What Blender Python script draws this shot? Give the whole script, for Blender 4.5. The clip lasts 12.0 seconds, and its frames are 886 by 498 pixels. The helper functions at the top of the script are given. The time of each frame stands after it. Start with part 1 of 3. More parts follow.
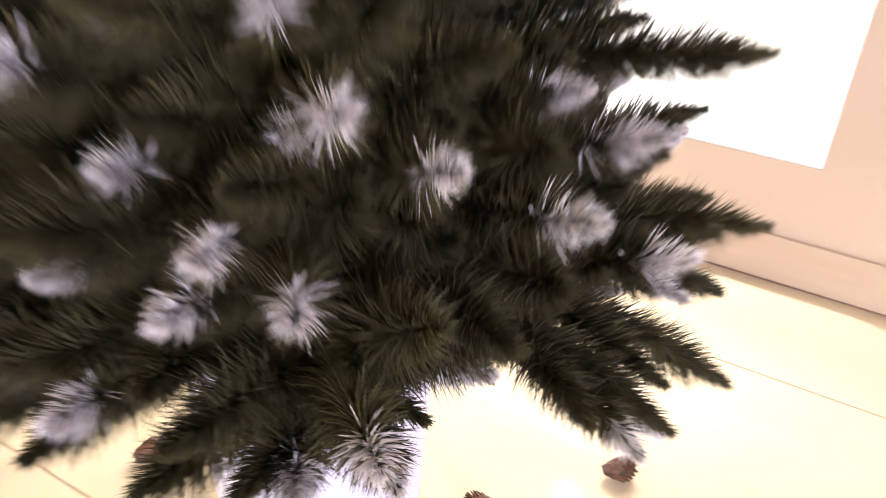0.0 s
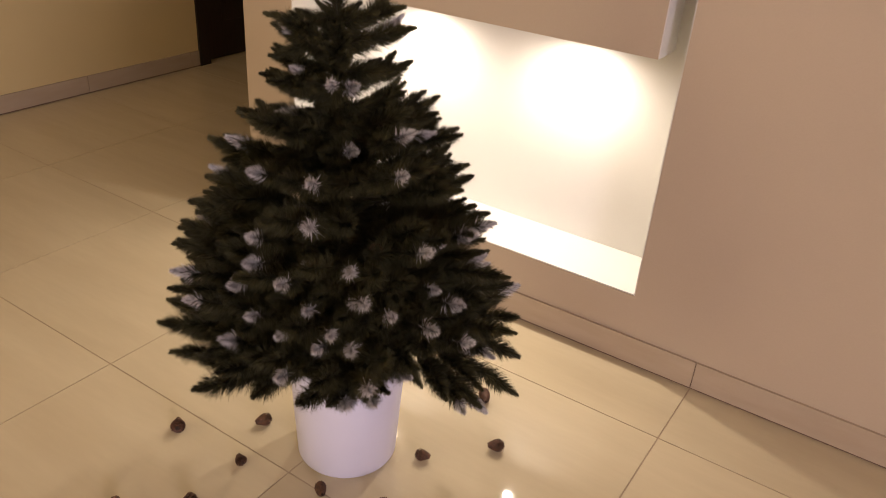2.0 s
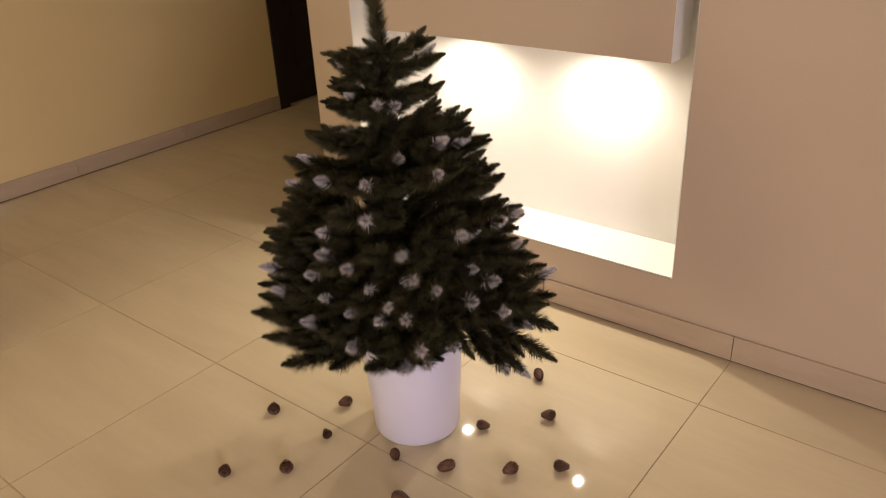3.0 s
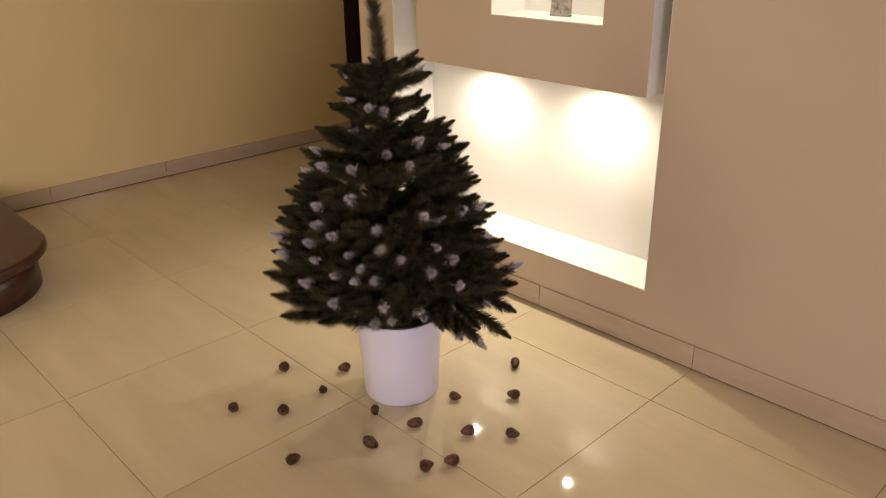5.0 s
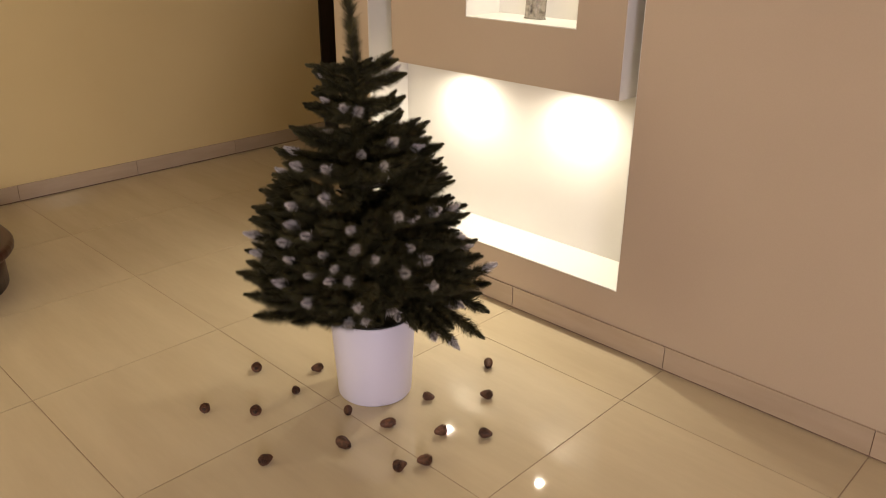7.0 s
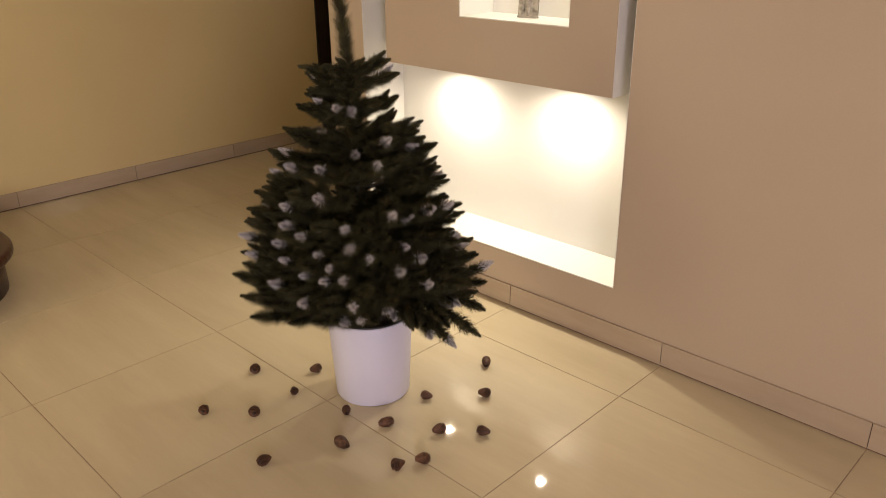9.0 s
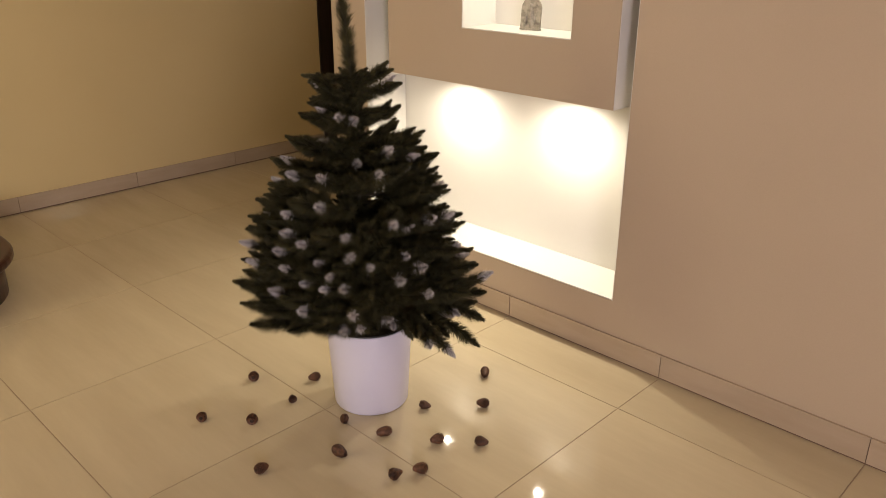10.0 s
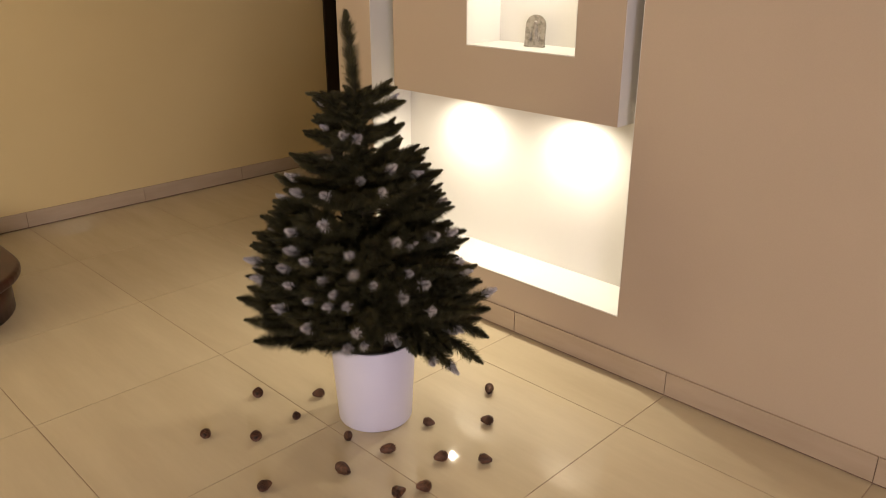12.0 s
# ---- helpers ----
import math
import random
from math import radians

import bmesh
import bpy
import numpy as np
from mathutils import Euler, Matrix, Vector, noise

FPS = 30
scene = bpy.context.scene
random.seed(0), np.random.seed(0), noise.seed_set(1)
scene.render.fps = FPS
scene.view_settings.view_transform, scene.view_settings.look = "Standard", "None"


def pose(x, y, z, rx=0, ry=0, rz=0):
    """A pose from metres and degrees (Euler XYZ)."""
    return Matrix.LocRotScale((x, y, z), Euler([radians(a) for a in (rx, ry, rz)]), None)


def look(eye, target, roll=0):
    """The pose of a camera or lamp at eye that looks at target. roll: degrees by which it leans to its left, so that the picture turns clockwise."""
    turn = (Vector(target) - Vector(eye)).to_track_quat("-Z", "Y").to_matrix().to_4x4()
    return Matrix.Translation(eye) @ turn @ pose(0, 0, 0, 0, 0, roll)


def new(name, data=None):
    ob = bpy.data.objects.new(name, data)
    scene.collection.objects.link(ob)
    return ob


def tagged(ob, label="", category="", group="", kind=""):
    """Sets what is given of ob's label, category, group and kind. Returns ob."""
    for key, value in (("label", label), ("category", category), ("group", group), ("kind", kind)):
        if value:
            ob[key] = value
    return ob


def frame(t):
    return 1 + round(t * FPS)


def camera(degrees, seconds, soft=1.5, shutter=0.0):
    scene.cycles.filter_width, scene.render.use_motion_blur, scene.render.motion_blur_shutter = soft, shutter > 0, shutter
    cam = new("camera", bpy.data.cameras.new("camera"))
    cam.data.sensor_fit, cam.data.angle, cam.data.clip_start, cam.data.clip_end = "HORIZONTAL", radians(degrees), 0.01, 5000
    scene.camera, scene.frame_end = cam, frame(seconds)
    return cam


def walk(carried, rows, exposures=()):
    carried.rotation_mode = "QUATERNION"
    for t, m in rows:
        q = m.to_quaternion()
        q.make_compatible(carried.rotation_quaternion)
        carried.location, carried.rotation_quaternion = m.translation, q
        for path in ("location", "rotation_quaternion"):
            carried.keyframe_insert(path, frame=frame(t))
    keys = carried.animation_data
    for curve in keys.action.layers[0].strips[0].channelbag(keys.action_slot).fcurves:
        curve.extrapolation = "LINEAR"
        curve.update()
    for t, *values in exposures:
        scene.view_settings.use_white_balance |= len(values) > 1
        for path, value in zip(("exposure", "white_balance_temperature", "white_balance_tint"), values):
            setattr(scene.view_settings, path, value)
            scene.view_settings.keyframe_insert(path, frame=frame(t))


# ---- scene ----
cam = camera(59.1, 12.0, 0.6, 0.5)
PATH = [
    (0, (0.432, -0.301, 0.698), (-0.387, 1.161, -0.394), 2.0),
    (0.5, (0.527, -0.468, 0.93), (-0.255, 0.959, -0.233), 2.6),
    (1, (0.651, -0.618, 1.081), (-0.183, 0.856, 0.017), 3.2),
    (1.5, (0.791, -0.768, 1.174), (-0.104, 0.666, 0.105), 3.0),
    (2, (0.89, -0.877, 1.236), (-0.036, 0.611, 0.272), 4.2),
    (2.5, (1.003, -0.995, 1.26), (-0.013, 0.462, 0.341), -0.3),
    (3, (1.115, -1.043, 1.284), (-0.012, 0.344, 0.387), -2.7),
    (5, (1.559, -1.132, 1.284), (0.229, 0.139, 0.501), -0.7),
    (5.5, (1.559, -1.14, 1.287), (0.243, 0.141, 0.496), 0.9),
    (6, (1.561, -1.132, 1.284), (0.244, 0.161, 0.512), 0.6),
    (6.5, (1.569, -1.136, 1.288), (0.255, 0.175, 0.543), 0.5),
    (7, (1.563, -1.138, 1.283), (0.279, 0.183, 0.504), 0.4),
    (7.5, (1.573, -1.135, 1.273), (0.283, 0.181, 0.496), -1.2),
    (9.5, (1.584, -1.131, 1.278), (0.291, 0.19, 0.515), -0.1),
    (10, (1.585, -1.136, 1.277), (0.289, 0.19, 0.528), 0.2),
    (10.5, (1.592, -1.129, 1.284), (0.296, 0.197, 0.534), -0.1),
    (11, (1.591, -1.128, 1.284), (0.295, 0.199, 0.536), -0.0),
    (11.5, (1.593, -1.127, 1.284), (0.295, 0.201, 0.54), -0.2),
    (12, (1.59, -1.127, 1.288), (0.272, 0.194, 0.569), 0.0),
]
EXPOSURES = [(0.0, 1.68, 5400, 16), (0.5, 1.06, 5700, 17), (1.0, 0.58, 6000, 18), (1.6, 0.20, 6350, 20), (2.5, 0.06, 6500, 18), (5.0, 0.0, 6550, 13), (12.0, 0.0, 6550, 12)]
walk(cam, [(t, look(eye, target, roll)) for t, eye, target, roll in PATH], EXPOSURES)

# ---- light ----
world = bpy.data.worlds.new("world")
scene.world = world
world.use_nodes = True
world.node_tree.nodes["Background"].inputs["Color"].default_value = (1.0, 0.86, 0.72, 1)
world.node_tree.nodes["Background"].inputs["Strength"].default_value = 0.02

WARM = (1.0, 0.90, 0.72)
ROOM = (0.98, 0.895, 1.0)
HALL = (1.0, 0.87, 0.58)


def spot(name, place, target, watts, colour, angle, blend=0.6, size=0.02):
    data = bpy.data.lights.new(name, "SPOT")
    data.energy, data.color, data.spot_size, data.spot_blend, data.shadow_soft_size = watts, colour, radians(angle), blend, size
    ob = new(name, data)
    ob.matrix_basis = look(place, target)
    return ob


def area(name, place, target, watts, colour, size):
    data = bpy.data.lights.new(name, "AREA")
    data.energy, data.color, data.shape, data.size = watts, colour, "DISK", size
    ob = new(name, data)
    ob.matrix_basis = look(place, target)
    return ob


# the plan: niche wall at y = WALL, side wall at x = SIDE
WALL, SIDE, BACK, CEIL = 0.835, -2.42, 1.036, 2.6
N_L, N_R, N_Z, N_TOP = -0.757, 0.410, 0.204, 2.25
P_L, P_R, P_Z, P_Y = -0.636, 0.345, 0.795, 0.845
H_L, H_R, H_Z, H_TOP, H_BACK = -0.265, 0.178, 0.985, 1.42, 1.014
LAMPS = (-0.40, 0.10)
LAMP_Y = 0.945

for lx in LAMPS:
    spot("niche_spot", (lx, LAMP_Y - 0.02, P_Z - 0.014), (lx, LAMP_Y - 0.17, 0), 13.2, WARM, 178, 1.0, 0.012)
spot("shrine_spot", (-0.045, 0.93, H_TOP - 0.03), (-0.045, 0.94, H_Z), 7.0, WARM, 150, 0.8, 0.012)
# added fill from behind the viewer; no such wall sources are known
area("fill_glow", (-1.2, -3.4 + 0.13, 1.0), (-1.2, 0, 1.0), 25.0, HALL, 1.3)
area("fill_glow", (3.6 - 0.13, -2.2, 1.05), (0, -2.2, 1.05), 67.0, ROOM, 1.3)


# ---- materials ----


def material(name, colour, rough=0.5, metal=0.0, second=None, scale=8.0, stretch=(1, 1, 1), fine=0.0, fine_scale=300.0, bump=0.0, bump_scale=200.0,
             per_object=0.0, rough_var=0.0, spec=0.5, coat=0.0, offset=False, contrast=(0.35, 0.65), object_space=False):
    m = bpy.data.materials.new(name)
    m.use_nodes = True
    nt = m.node_tree
    n, l = nt.nodes, nt.links
    b = n["Principled BSDF"]
    b.inputs["Roughness"].default_value, b.inputs["Metallic"].default_value = rough, metal
    b.inputs["Specular IOR Level"].default_value = spec
    b.inputs["Coat Weight"].default_value = coat
    b.inputs["Coat Roughness"].default_value = 0.08
    if object_space:
        tc = n.new("ShaderNodeTexCoord")
        src = tc.outputs["Object"]
    else:
        src = n.new("ShaderNodeNewGeometry").outputs["Position"]
    mp = n.new("ShaderNodeMapping")
    mp.inputs["Scale"].default_value = stretch
    l.new(src, mp.inputs["Vector"])
    vec = mp.outputs["Vector"]
    info = n.new("ShaderNodeObjectInfo")
    if offset:
        comb = n.new("ShaderNodeVectorMath")
        comb.operation = "MULTIPLY_ADD"
        rnd = n.new("ShaderNodeCombineXYZ")
        for k, f in enumerate((37.0, 53.0, 71.0)):
            mul = n.new("ShaderNodeMath")
            mul.operation = "MULTIPLY"
            mul.inputs[1].default_value = f
            l.new(info.outputs["Random"], mul.inputs[0])
            l.new(mul.outputs[0], rnd.inputs[k])
        l.new(vec, comb.inputs[0])
        comb.inputs[1].default_value = (1, 1, 1)
        l.new(rnd.outputs[0], comb.inputs[2])
        vec = comb.outputs[0]
    noise_a = n.new("ShaderNodeTexNoise")
    noise_a.inputs["Scale"].default_value, noise_a.inputs["Detail"].default_value = scale, 6
    l.new(vec, noise_a.inputs["Vector"])
    ramp = n.new("ShaderNodeMapRange")
    ramp.inputs["From Min"].default_value, ramp.inputs["From Max"].default_value = contrast
    l.new(noise_a.outputs["Fac"], ramp.inputs["Value"])
    mix = n.new("ShaderNodeMix")
    mix.data_type = "RGBA"
    l.new(ramp.outputs[0], mix.inputs["Factor"])
    mix.inputs["A"].default_value = (*colour, 1)
    mix.inputs["B"].default_value = (*(second or colour), 1)
    col = mix.outputs["Result"]
    if fine:
        nb = n.new("ShaderNodeTexNoise")
        nb.inputs["Scale"].default_value, nb.inputs["Detail"].default_value = fine_scale, 3
        l.new(vec, nb.inputs["Vector"])
        mr = n.new("ShaderNodeMapRange")
        mr.inputs["To Min"].default_value, mr.inputs["To Max"].default_value = 1 - fine, 1 + fine
        l.new(nb.outputs["Fac"], mr.inputs["Value"])
        sc = n.new("ShaderNodeVectorMath")
        sc.operation = "SCALE"
        l.new(col, sc.inputs[0])
        l.new(mr.outputs[0], sc.inputs["Scale"])
        col = sc.outputs[0]
    if per_object:
        mr = n.new("ShaderNodeMapRange")
        mr.inputs["To Min"].default_value, mr.inputs["To Max"].default_value = 1 - per_object, 1 + per_object
        l.new(info.outputs["Random"], mr.inputs["Value"])
        sc = n.new("ShaderNodeVectorMath")
        sc.operation = "SCALE"
        l.new(col, sc.inputs[0])
        l.new(mr.outputs[0], sc.inputs["Scale"])
        col = sc.outputs[0]
    l.new(col, b.inputs["Base Color"])
    if rough_var:
        mr = n.new("ShaderNodeMapRange")
        mr.inputs["To Min"].default_value, mr.inputs["To Max"].default_value = max(rough - rough_var, 0.02), rough + rough_var
        l.new(noise_a.outputs["Fac"], mr.inputs["Value"])
        l.new(mr.outputs[0], b.inputs["Roughness"])
    if bump:
        nb = n.new("ShaderNodeTexNoise")
        nb.inputs["Scale"].default_value, nb.inputs["Detail"].default_value = bump_scale, 4
        l.new(src, nb.inputs["Vector"])
        bp = n.new("ShaderNodeBump")
        bp.inputs["Strength"].default_value, bp.inputs["Distance"].default_value = bump, 0.002
        l.new(nb.outputs["Fac"], bp.inputs["Height"])
        l.new(bp.outputs[0], b.inputs["Normal"])
    return m


def glowing(name, colour, strength):
    m = bpy.data.materials.new(name)
    m.use_nodes = True
    b = m.node_tree.nodes["Principled BSDF"]
    b.inputs["Base Color"].default_value = (0.8, 0.8, 0.8, 1)
    b.inputs["Emission Color"].default_value = (*colour, 1)
    b.inputs["Emission Strength"].default_value = strength
    return m


M_TAN = material("tan_paint", (0.482, 0.388, 0.284), 0.75, second=(0.510, 0.412, 0.302), scale=1.6, fine=0.03, bump=0.10, bump_scale=420)
M_OLIVE = material("sand_paint", (0.65, 0.516, 0.261), 0.75, second=(0.678, 0.543, 0.279), scale=1.4, fine=0.03, bump=0.10, bump_scale=420)
M_WHITE = material("white_paint", (0.69, 0.675, 0.63), 0.75, second=(0.715, 0.70, 0.655), scale=2.0, fine=0.02, bump=0.08, bump_scale=420)
M_EDGE = material("panel_edge_paint", (0.73, 0.70, 0.67), 0.75, second=(0.76, 0.73, 0.70), scale=2.0, fine=0.02)
M_CEIL = material("ceiling_paint", (0.78, 0.75, 0.70), 0.85, second=(0.80, 0.78, 0.73), scale=2.0, fine=0.02)
M_TILE = material("polished_tile", (0.545, 0.455, 0.300), 0.032, second=(0.605, 0.515, 0.345), scale=3.2, stretch=(0.6, 3.4, 1), fine=0.03, fine_scale=25,
                  per_object=0.025, rough_var=0.012, spec=0.32, offset=True, contrast=(0.3, 0.7), object_space=True)
M_JOINT = material("dark_joint", (0.16, 0.098, 0.064), 0.9, second=(0.21, 0.13, 0.085), scale=30, fine=0.1)
M_GROUT = material("grout", (0.38, 0.285, 0.195), 0.9, second=(0.44, 0.34, 0.24), scale=40, fine=0.1)
M_SKIRT = material("skirting_tile", (0.43, 0.338, 0.242), 0.18, second=(0.475, 0.378, 0.278), scale=4.0, stretch=(1, 1, 6), fine=0.05, per_object=0.04, offset=True)
M_MAHOG = material("mahogany", (0.030, 0.009, 0.007), 0.34, second=(0.055, 0.016, 0.011), scale=3.0, stretch=(1.0, 6, 2), fine=0.06, fine_scale=60, coat=0.1)
M_DOOR = material("dark_door", (0.012, 0.007, 0.006), 0.4, second=(0.022, 0.011, 0.009), scale=9.0, stretch=(14, 14, 1), fine=0.15)
M_POT = material("white_plastic", (0.66, 0.65, 0.79), 0.42, second=(0.69, 0.68, 0.81), scale=5.0, fine=0.015, bump=0.05, bump_scale=500)
M_LINER = material("black_liner", (0.012, 0.011, 0.010), 0.5, second=(0.02, 0.018, 0.016), scale=30.0, fine=0.1)
M_SOIL = material("dark_soil", (0.018, 0.013, 0.009), 0.95, second=(0.035, 0.025, 0.018), scale=90.0, fine=0.3, bump=1.0, bump_scale=160)
M_NEEDLE = material("green_needles", (0.029, 0.0262, 0.0120), 0.5, second=(0.076, 0.0680, 0.0285), scale=38.0, fine=0.3, fine_scale=260, per_object=0.18, spec=0.25)
M_FROST = material("frosted_needles", (0.74, 0.705, 0.70), 0.6, second=(0.47, 0.445, 0.44), scale=70.0, fine=0.25, fine_scale=400, per_object=0.1, contrast=(0.45, 0.75))
M_STEM = material("brown_wire_stem", (0.030, 0.024, 0.014), 0.7, second=(0.05, 0.036, 0.02), scale=60.0, fine=0.2)
M_CONE = material("cone_scales", (0.054, 0.0225, 0.0105), 0.6, second=(0.140, 0.060, 0.028), scale=110.0, fine=0.3, fine_scale=600, per_object=0.22, object_space=True, offset=True)
M_CORE = material("cone_core", (0.022, 0.011, 0.007), 0.8, second=(0.04, 0.018, 0.01), scale=80.0)
M_SILVER = material("tarnished_silver", (0.38, 0.35, 0.31), 0.45, 0.7, second=(0.15, 0.135, 0.118), scale=60.0, fine=0.15, fine_scale=240, contrast=(0.45, 0.7))
M_CHROME = material("lamp_ring", (0.75, 0.74, 0.72), 0.2, 1.0, second=(0.68, 0.67, 0.65), scale=30.0)
M_BULB = glowing("lamp_glass", (1.0, 0.90, 0.74), 22.0)
# glow of the discs added out of view, not of known lamps
M_FILL_GLOW = glowing("fill_disc_glow", (1.0, 0.90, 0.80), 1.2)

# ---- building helpers ----


def finish(ob, material_, smooth=False):
    ob.data.materials.append(material_)
    if smooth:
        ob.data.polygons.foreach_set("use_smooth", [True] * len(ob.data.polygons))
    return ob


def mesh_of(name, bm):
    me = bpy.data.meshes.new(name)
    bm.normal_update()
    bm.to_mesh(me)
    bm.free()
    return me


def part(name, bm, material_, parent=None, label="", smooth=False):
    ob = finish(new(name, mesh_of(name, bm)), material_, smooth)
    ob.parent = parent
    return tagged(ob, label)


def box(bm, x0, x1, y0, y1, z0, z1, bevel=0.0):
    g = bmesh.ops.create_cube(bm, size=1, matrix=Matrix.Translation(((x0 + x1) / 2, (y0 + y1) / 2, (z0 + z1) / 2)) @ Matrix.Diagonal((x1 - x0, y1 - y0, z1 - z0, 1)))
    if bevel:
        es = list({e for v in g["verts"] for e in v.link_edges})
        bmesh.ops.bevel(bm, geom=es, offset=bevel, segments=2, affect="EDGES", profile=0.5)
    return bm


def boxes(*rows, bevel=0.0):
    bm = bmesh.new()
    for r in rows:
        box(bm, *r, bevel=bevel)
    return bm


def lathe(profile, steps=64, cap=False):
    """A turned surface from (radius, height) rows, bottom to top."""
    bm = bmesh.new()
    rings = []
    for r, z in profile:
        rings.append([bm.verts.new((r * math.cos(2 * math.pi * k / steps), r * math.sin(2 * math.pi * k / steps), z)) for k in range(steps)])
    for a, b in zip(rings, rings[1:]):
        for k in range(steps):
            bm.faces.new((a[k], a[(k + 1) % steps], b[(k + 1) % steps], b[k]))
    if cap:
        bm.faces.new(rings[0][::-1])
        bm.faces.new(rings[-1])
    return bm


def solid(xs, ys, zs, empty=()):
    """One closed skin round a block cut into cells, without the cells named empty (i, j, k)."""
    bm, seen = bmesh.new(), {}

    def vert(i, j, k):
        if (i, j, k) not in seen:
            seen[i, j, k] = bm.verts.new((xs[i], ys[j], zs[k]))
        return seen[i, j, k]

    full = {(i, j, k) for i in range(len(xs) - 1) for j in range(len(ys) - 1) for k in range(len(zs) - 1)} - set(empty)
    sides = (((-1, 0, 0), ((0, 0, 0), (0, 0, 1), (0, 1, 1), (0, 1, 0))), ((1, 0, 0), ((1, 0, 0), (1, 1, 0), (1, 1, 1), (1, 0, 1))),
             ((0, -1, 0), ((0, 0, 0), (1, 0, 0), (1, 0, 1), (0, 0, 1))), ((0, 1, 0), ((0, 1, 0), (0, 1, 1), (1, 1, 1), (1, 1, 0))),
             ((0, 0, -1), ((0, 0, 0), (0, 1, 0), (1, 1, 0), (1, 0, 0))), ((0, 0, 1), ((0, 0, 1), (1, 0, 1), (1, 1, 1), (0, 1, 1))))
    for c in full:
        for way, corners in sides:
            if tuple(a + b for a, b in zip(c, way)) not in full:
                bm.faces.new([vert(*(a + b for a, b in zip(c, q))) for q in corners])
    return bm


def structure(name, bm, material_, label, category, smooth=False):
    return tagged(part(name, bm, material_, None, label, smooth), "", category, "", "structure")


# ---- the room ----
X1, Y0, Y1 = 3.6, -3.4, 4.2
floor = structure("floor", boxes((SIDE - 0.2, X1 + 0.2, Y0 - 0.2, Y1 + 0.2, -0.12, -0.0014)), M_GROUT, "cream polished porcelain floor tiles with thin dark joints", "floor")
wall_niche = structure("wall_niche", solid((-0.957, N_L, N_R, X1), (WALL, BACK + 0.004, 1.30), (0, N_Z - 0.004, N_TOP, CEIL), [(1, 0, 1)]),
                       M_TAN, "smooth tan painted wall with a tall lit recess", "wall")
structure("niche_lining", solid((N_L, N_L + 0.003, N_R - 0.003, N_R), (WALL + 0.001, BACK, BACK + 0.003), (N_Z - 0.003, N_Z, N_TOP - 0.003, N_TOP), [(1, 0, 1)]),
          M_WHITE, "cream white painted inside of the wall recess", "wall niche")
PT = N_TOP - 0.004
P_F, C_L, C_R = P_Y + 0.110, P_L + 0.14, P_R - 0.140
panel = structure("niche_panel", solid((P_L, C_L, H_L - 0.003, H_R + 0.003, C_R, P_R), (P_Y, P_F, H_BACK + 0.003, BACK - 0.001), (P_Z, H_Z - 0.003, H_TOP + 0.003, PT),
                                       [(2, 0, 1), (2, 1, 1)] + [(i, j, k) for i in (0, 4) for j in (1, 2) for k in range(3)]),
                  M_TAN, "tan painted panel hanging in front of the recess", "wall panel")
for x0, x1 in ((P_R, P_R + 0.002), (P_L - 0.002, P_L)):
    part("panel_side", boxes((x0, x1, P_Y + 0.003, P_F, P_Z, PT)), M_EDGE, panel, "pale painted edge of the panel")
part("panel_underside", boxes((C_L, C_R, P_F, BACK - 0.001, P_Z - 0.002, P_Z)), M_WHITE, panel, "white painted underside of the panel")
structure("shelf_niche_lining", solid((H_L - 0.003, H_L, H_R, H_R + 0.003), (P_Y + 0.001, H_BACK, H_BACK + 0.002), (H_Z - 0.003, H_Z, H_TOP, H_TOP + 0.003), [(1, 0, 1)]),
          M_WHITE, "white painted inside of a small square niche", "wall niche")
D_0, D_1, D_H = 1.86, 2.78, 2.06
wall_side = structure("wall_side", solid((SIDE - 0.2, SIDE), (Y0, D_0, D_1, Y1), (0, D_H, CEIL), [(0, 1, 0)]), M_OLIVE, "smooth sand coloured painted wall", "wall")
structure("wall_end", boxes((SIDE - 0.2, -0.957, Y1, Y1 + 0.2, 0, CEIL)), M_OLIVE, "sand coloured wall closing the corridor", "wall")
structure("wall_corridor", boxes((-0.957, -0.757, 1.30, Y1 + 0.2, 0, CEIL)), M_OLIVE, "sand coloured corridor wall", "wall")
structure("wall_right", boxes((X1, X1 + 0.2, Y0, WALL, 0, CEIL)), M_TAN, "tan painted side wall", "wall")
structure("wall_behind", boxes((SIDE - 0.2, X1 + 0.2, Y0 - 0.2, Y0, 0, CEIL)), M_TAN, "tan painted wall behind the walker", "wall")
structure("ceiling", boxes((SIDE - 0.2, X1 + 0.2, Y0 - 0.2, Y1 + 0.2, CEIL, CEIL + 0.15)), M_CEIL, "plain white painted ceiling", "ceiling")

# dark door in the side wall, its face nearly flush with the wall
door = structure("door_1", boxes((SIDE - 0.075, SIDE - 0.030, D_0 + 0.072, D_1 - 0.072, 0.006, D_H - 0.072), bevel=0.002), M_DOOR, "closed very dark brown wooden door", "door")
part("door_frame", boxes((SIDE - 0.12, SIDE + 0.012, D_0, D_0 + 0.07, 0, D_H), (SIDE - 0.12, SIDE + 0.012, D_1 - 0.07, D_1, 0, D_H),
                         (SIDE - 0.12, SIDE + 0.012, D_0 + 0.07, D_1 - 0.07, D_H - 0.07, D_H)), M_DOOR, door, "dark brown door casing")
part("door_panel", boxes((SIDE - 0.031, SIDE - 0.026, D_0 + 0.2, D_1 - 0.2, 0.2, 0.95), (SIDE - 0.031, SIDE - 0.026, D_0 + 0.2, D_1 - 0.2, 1.1, 1.85), bevel=0.002), M_DOOR, door)

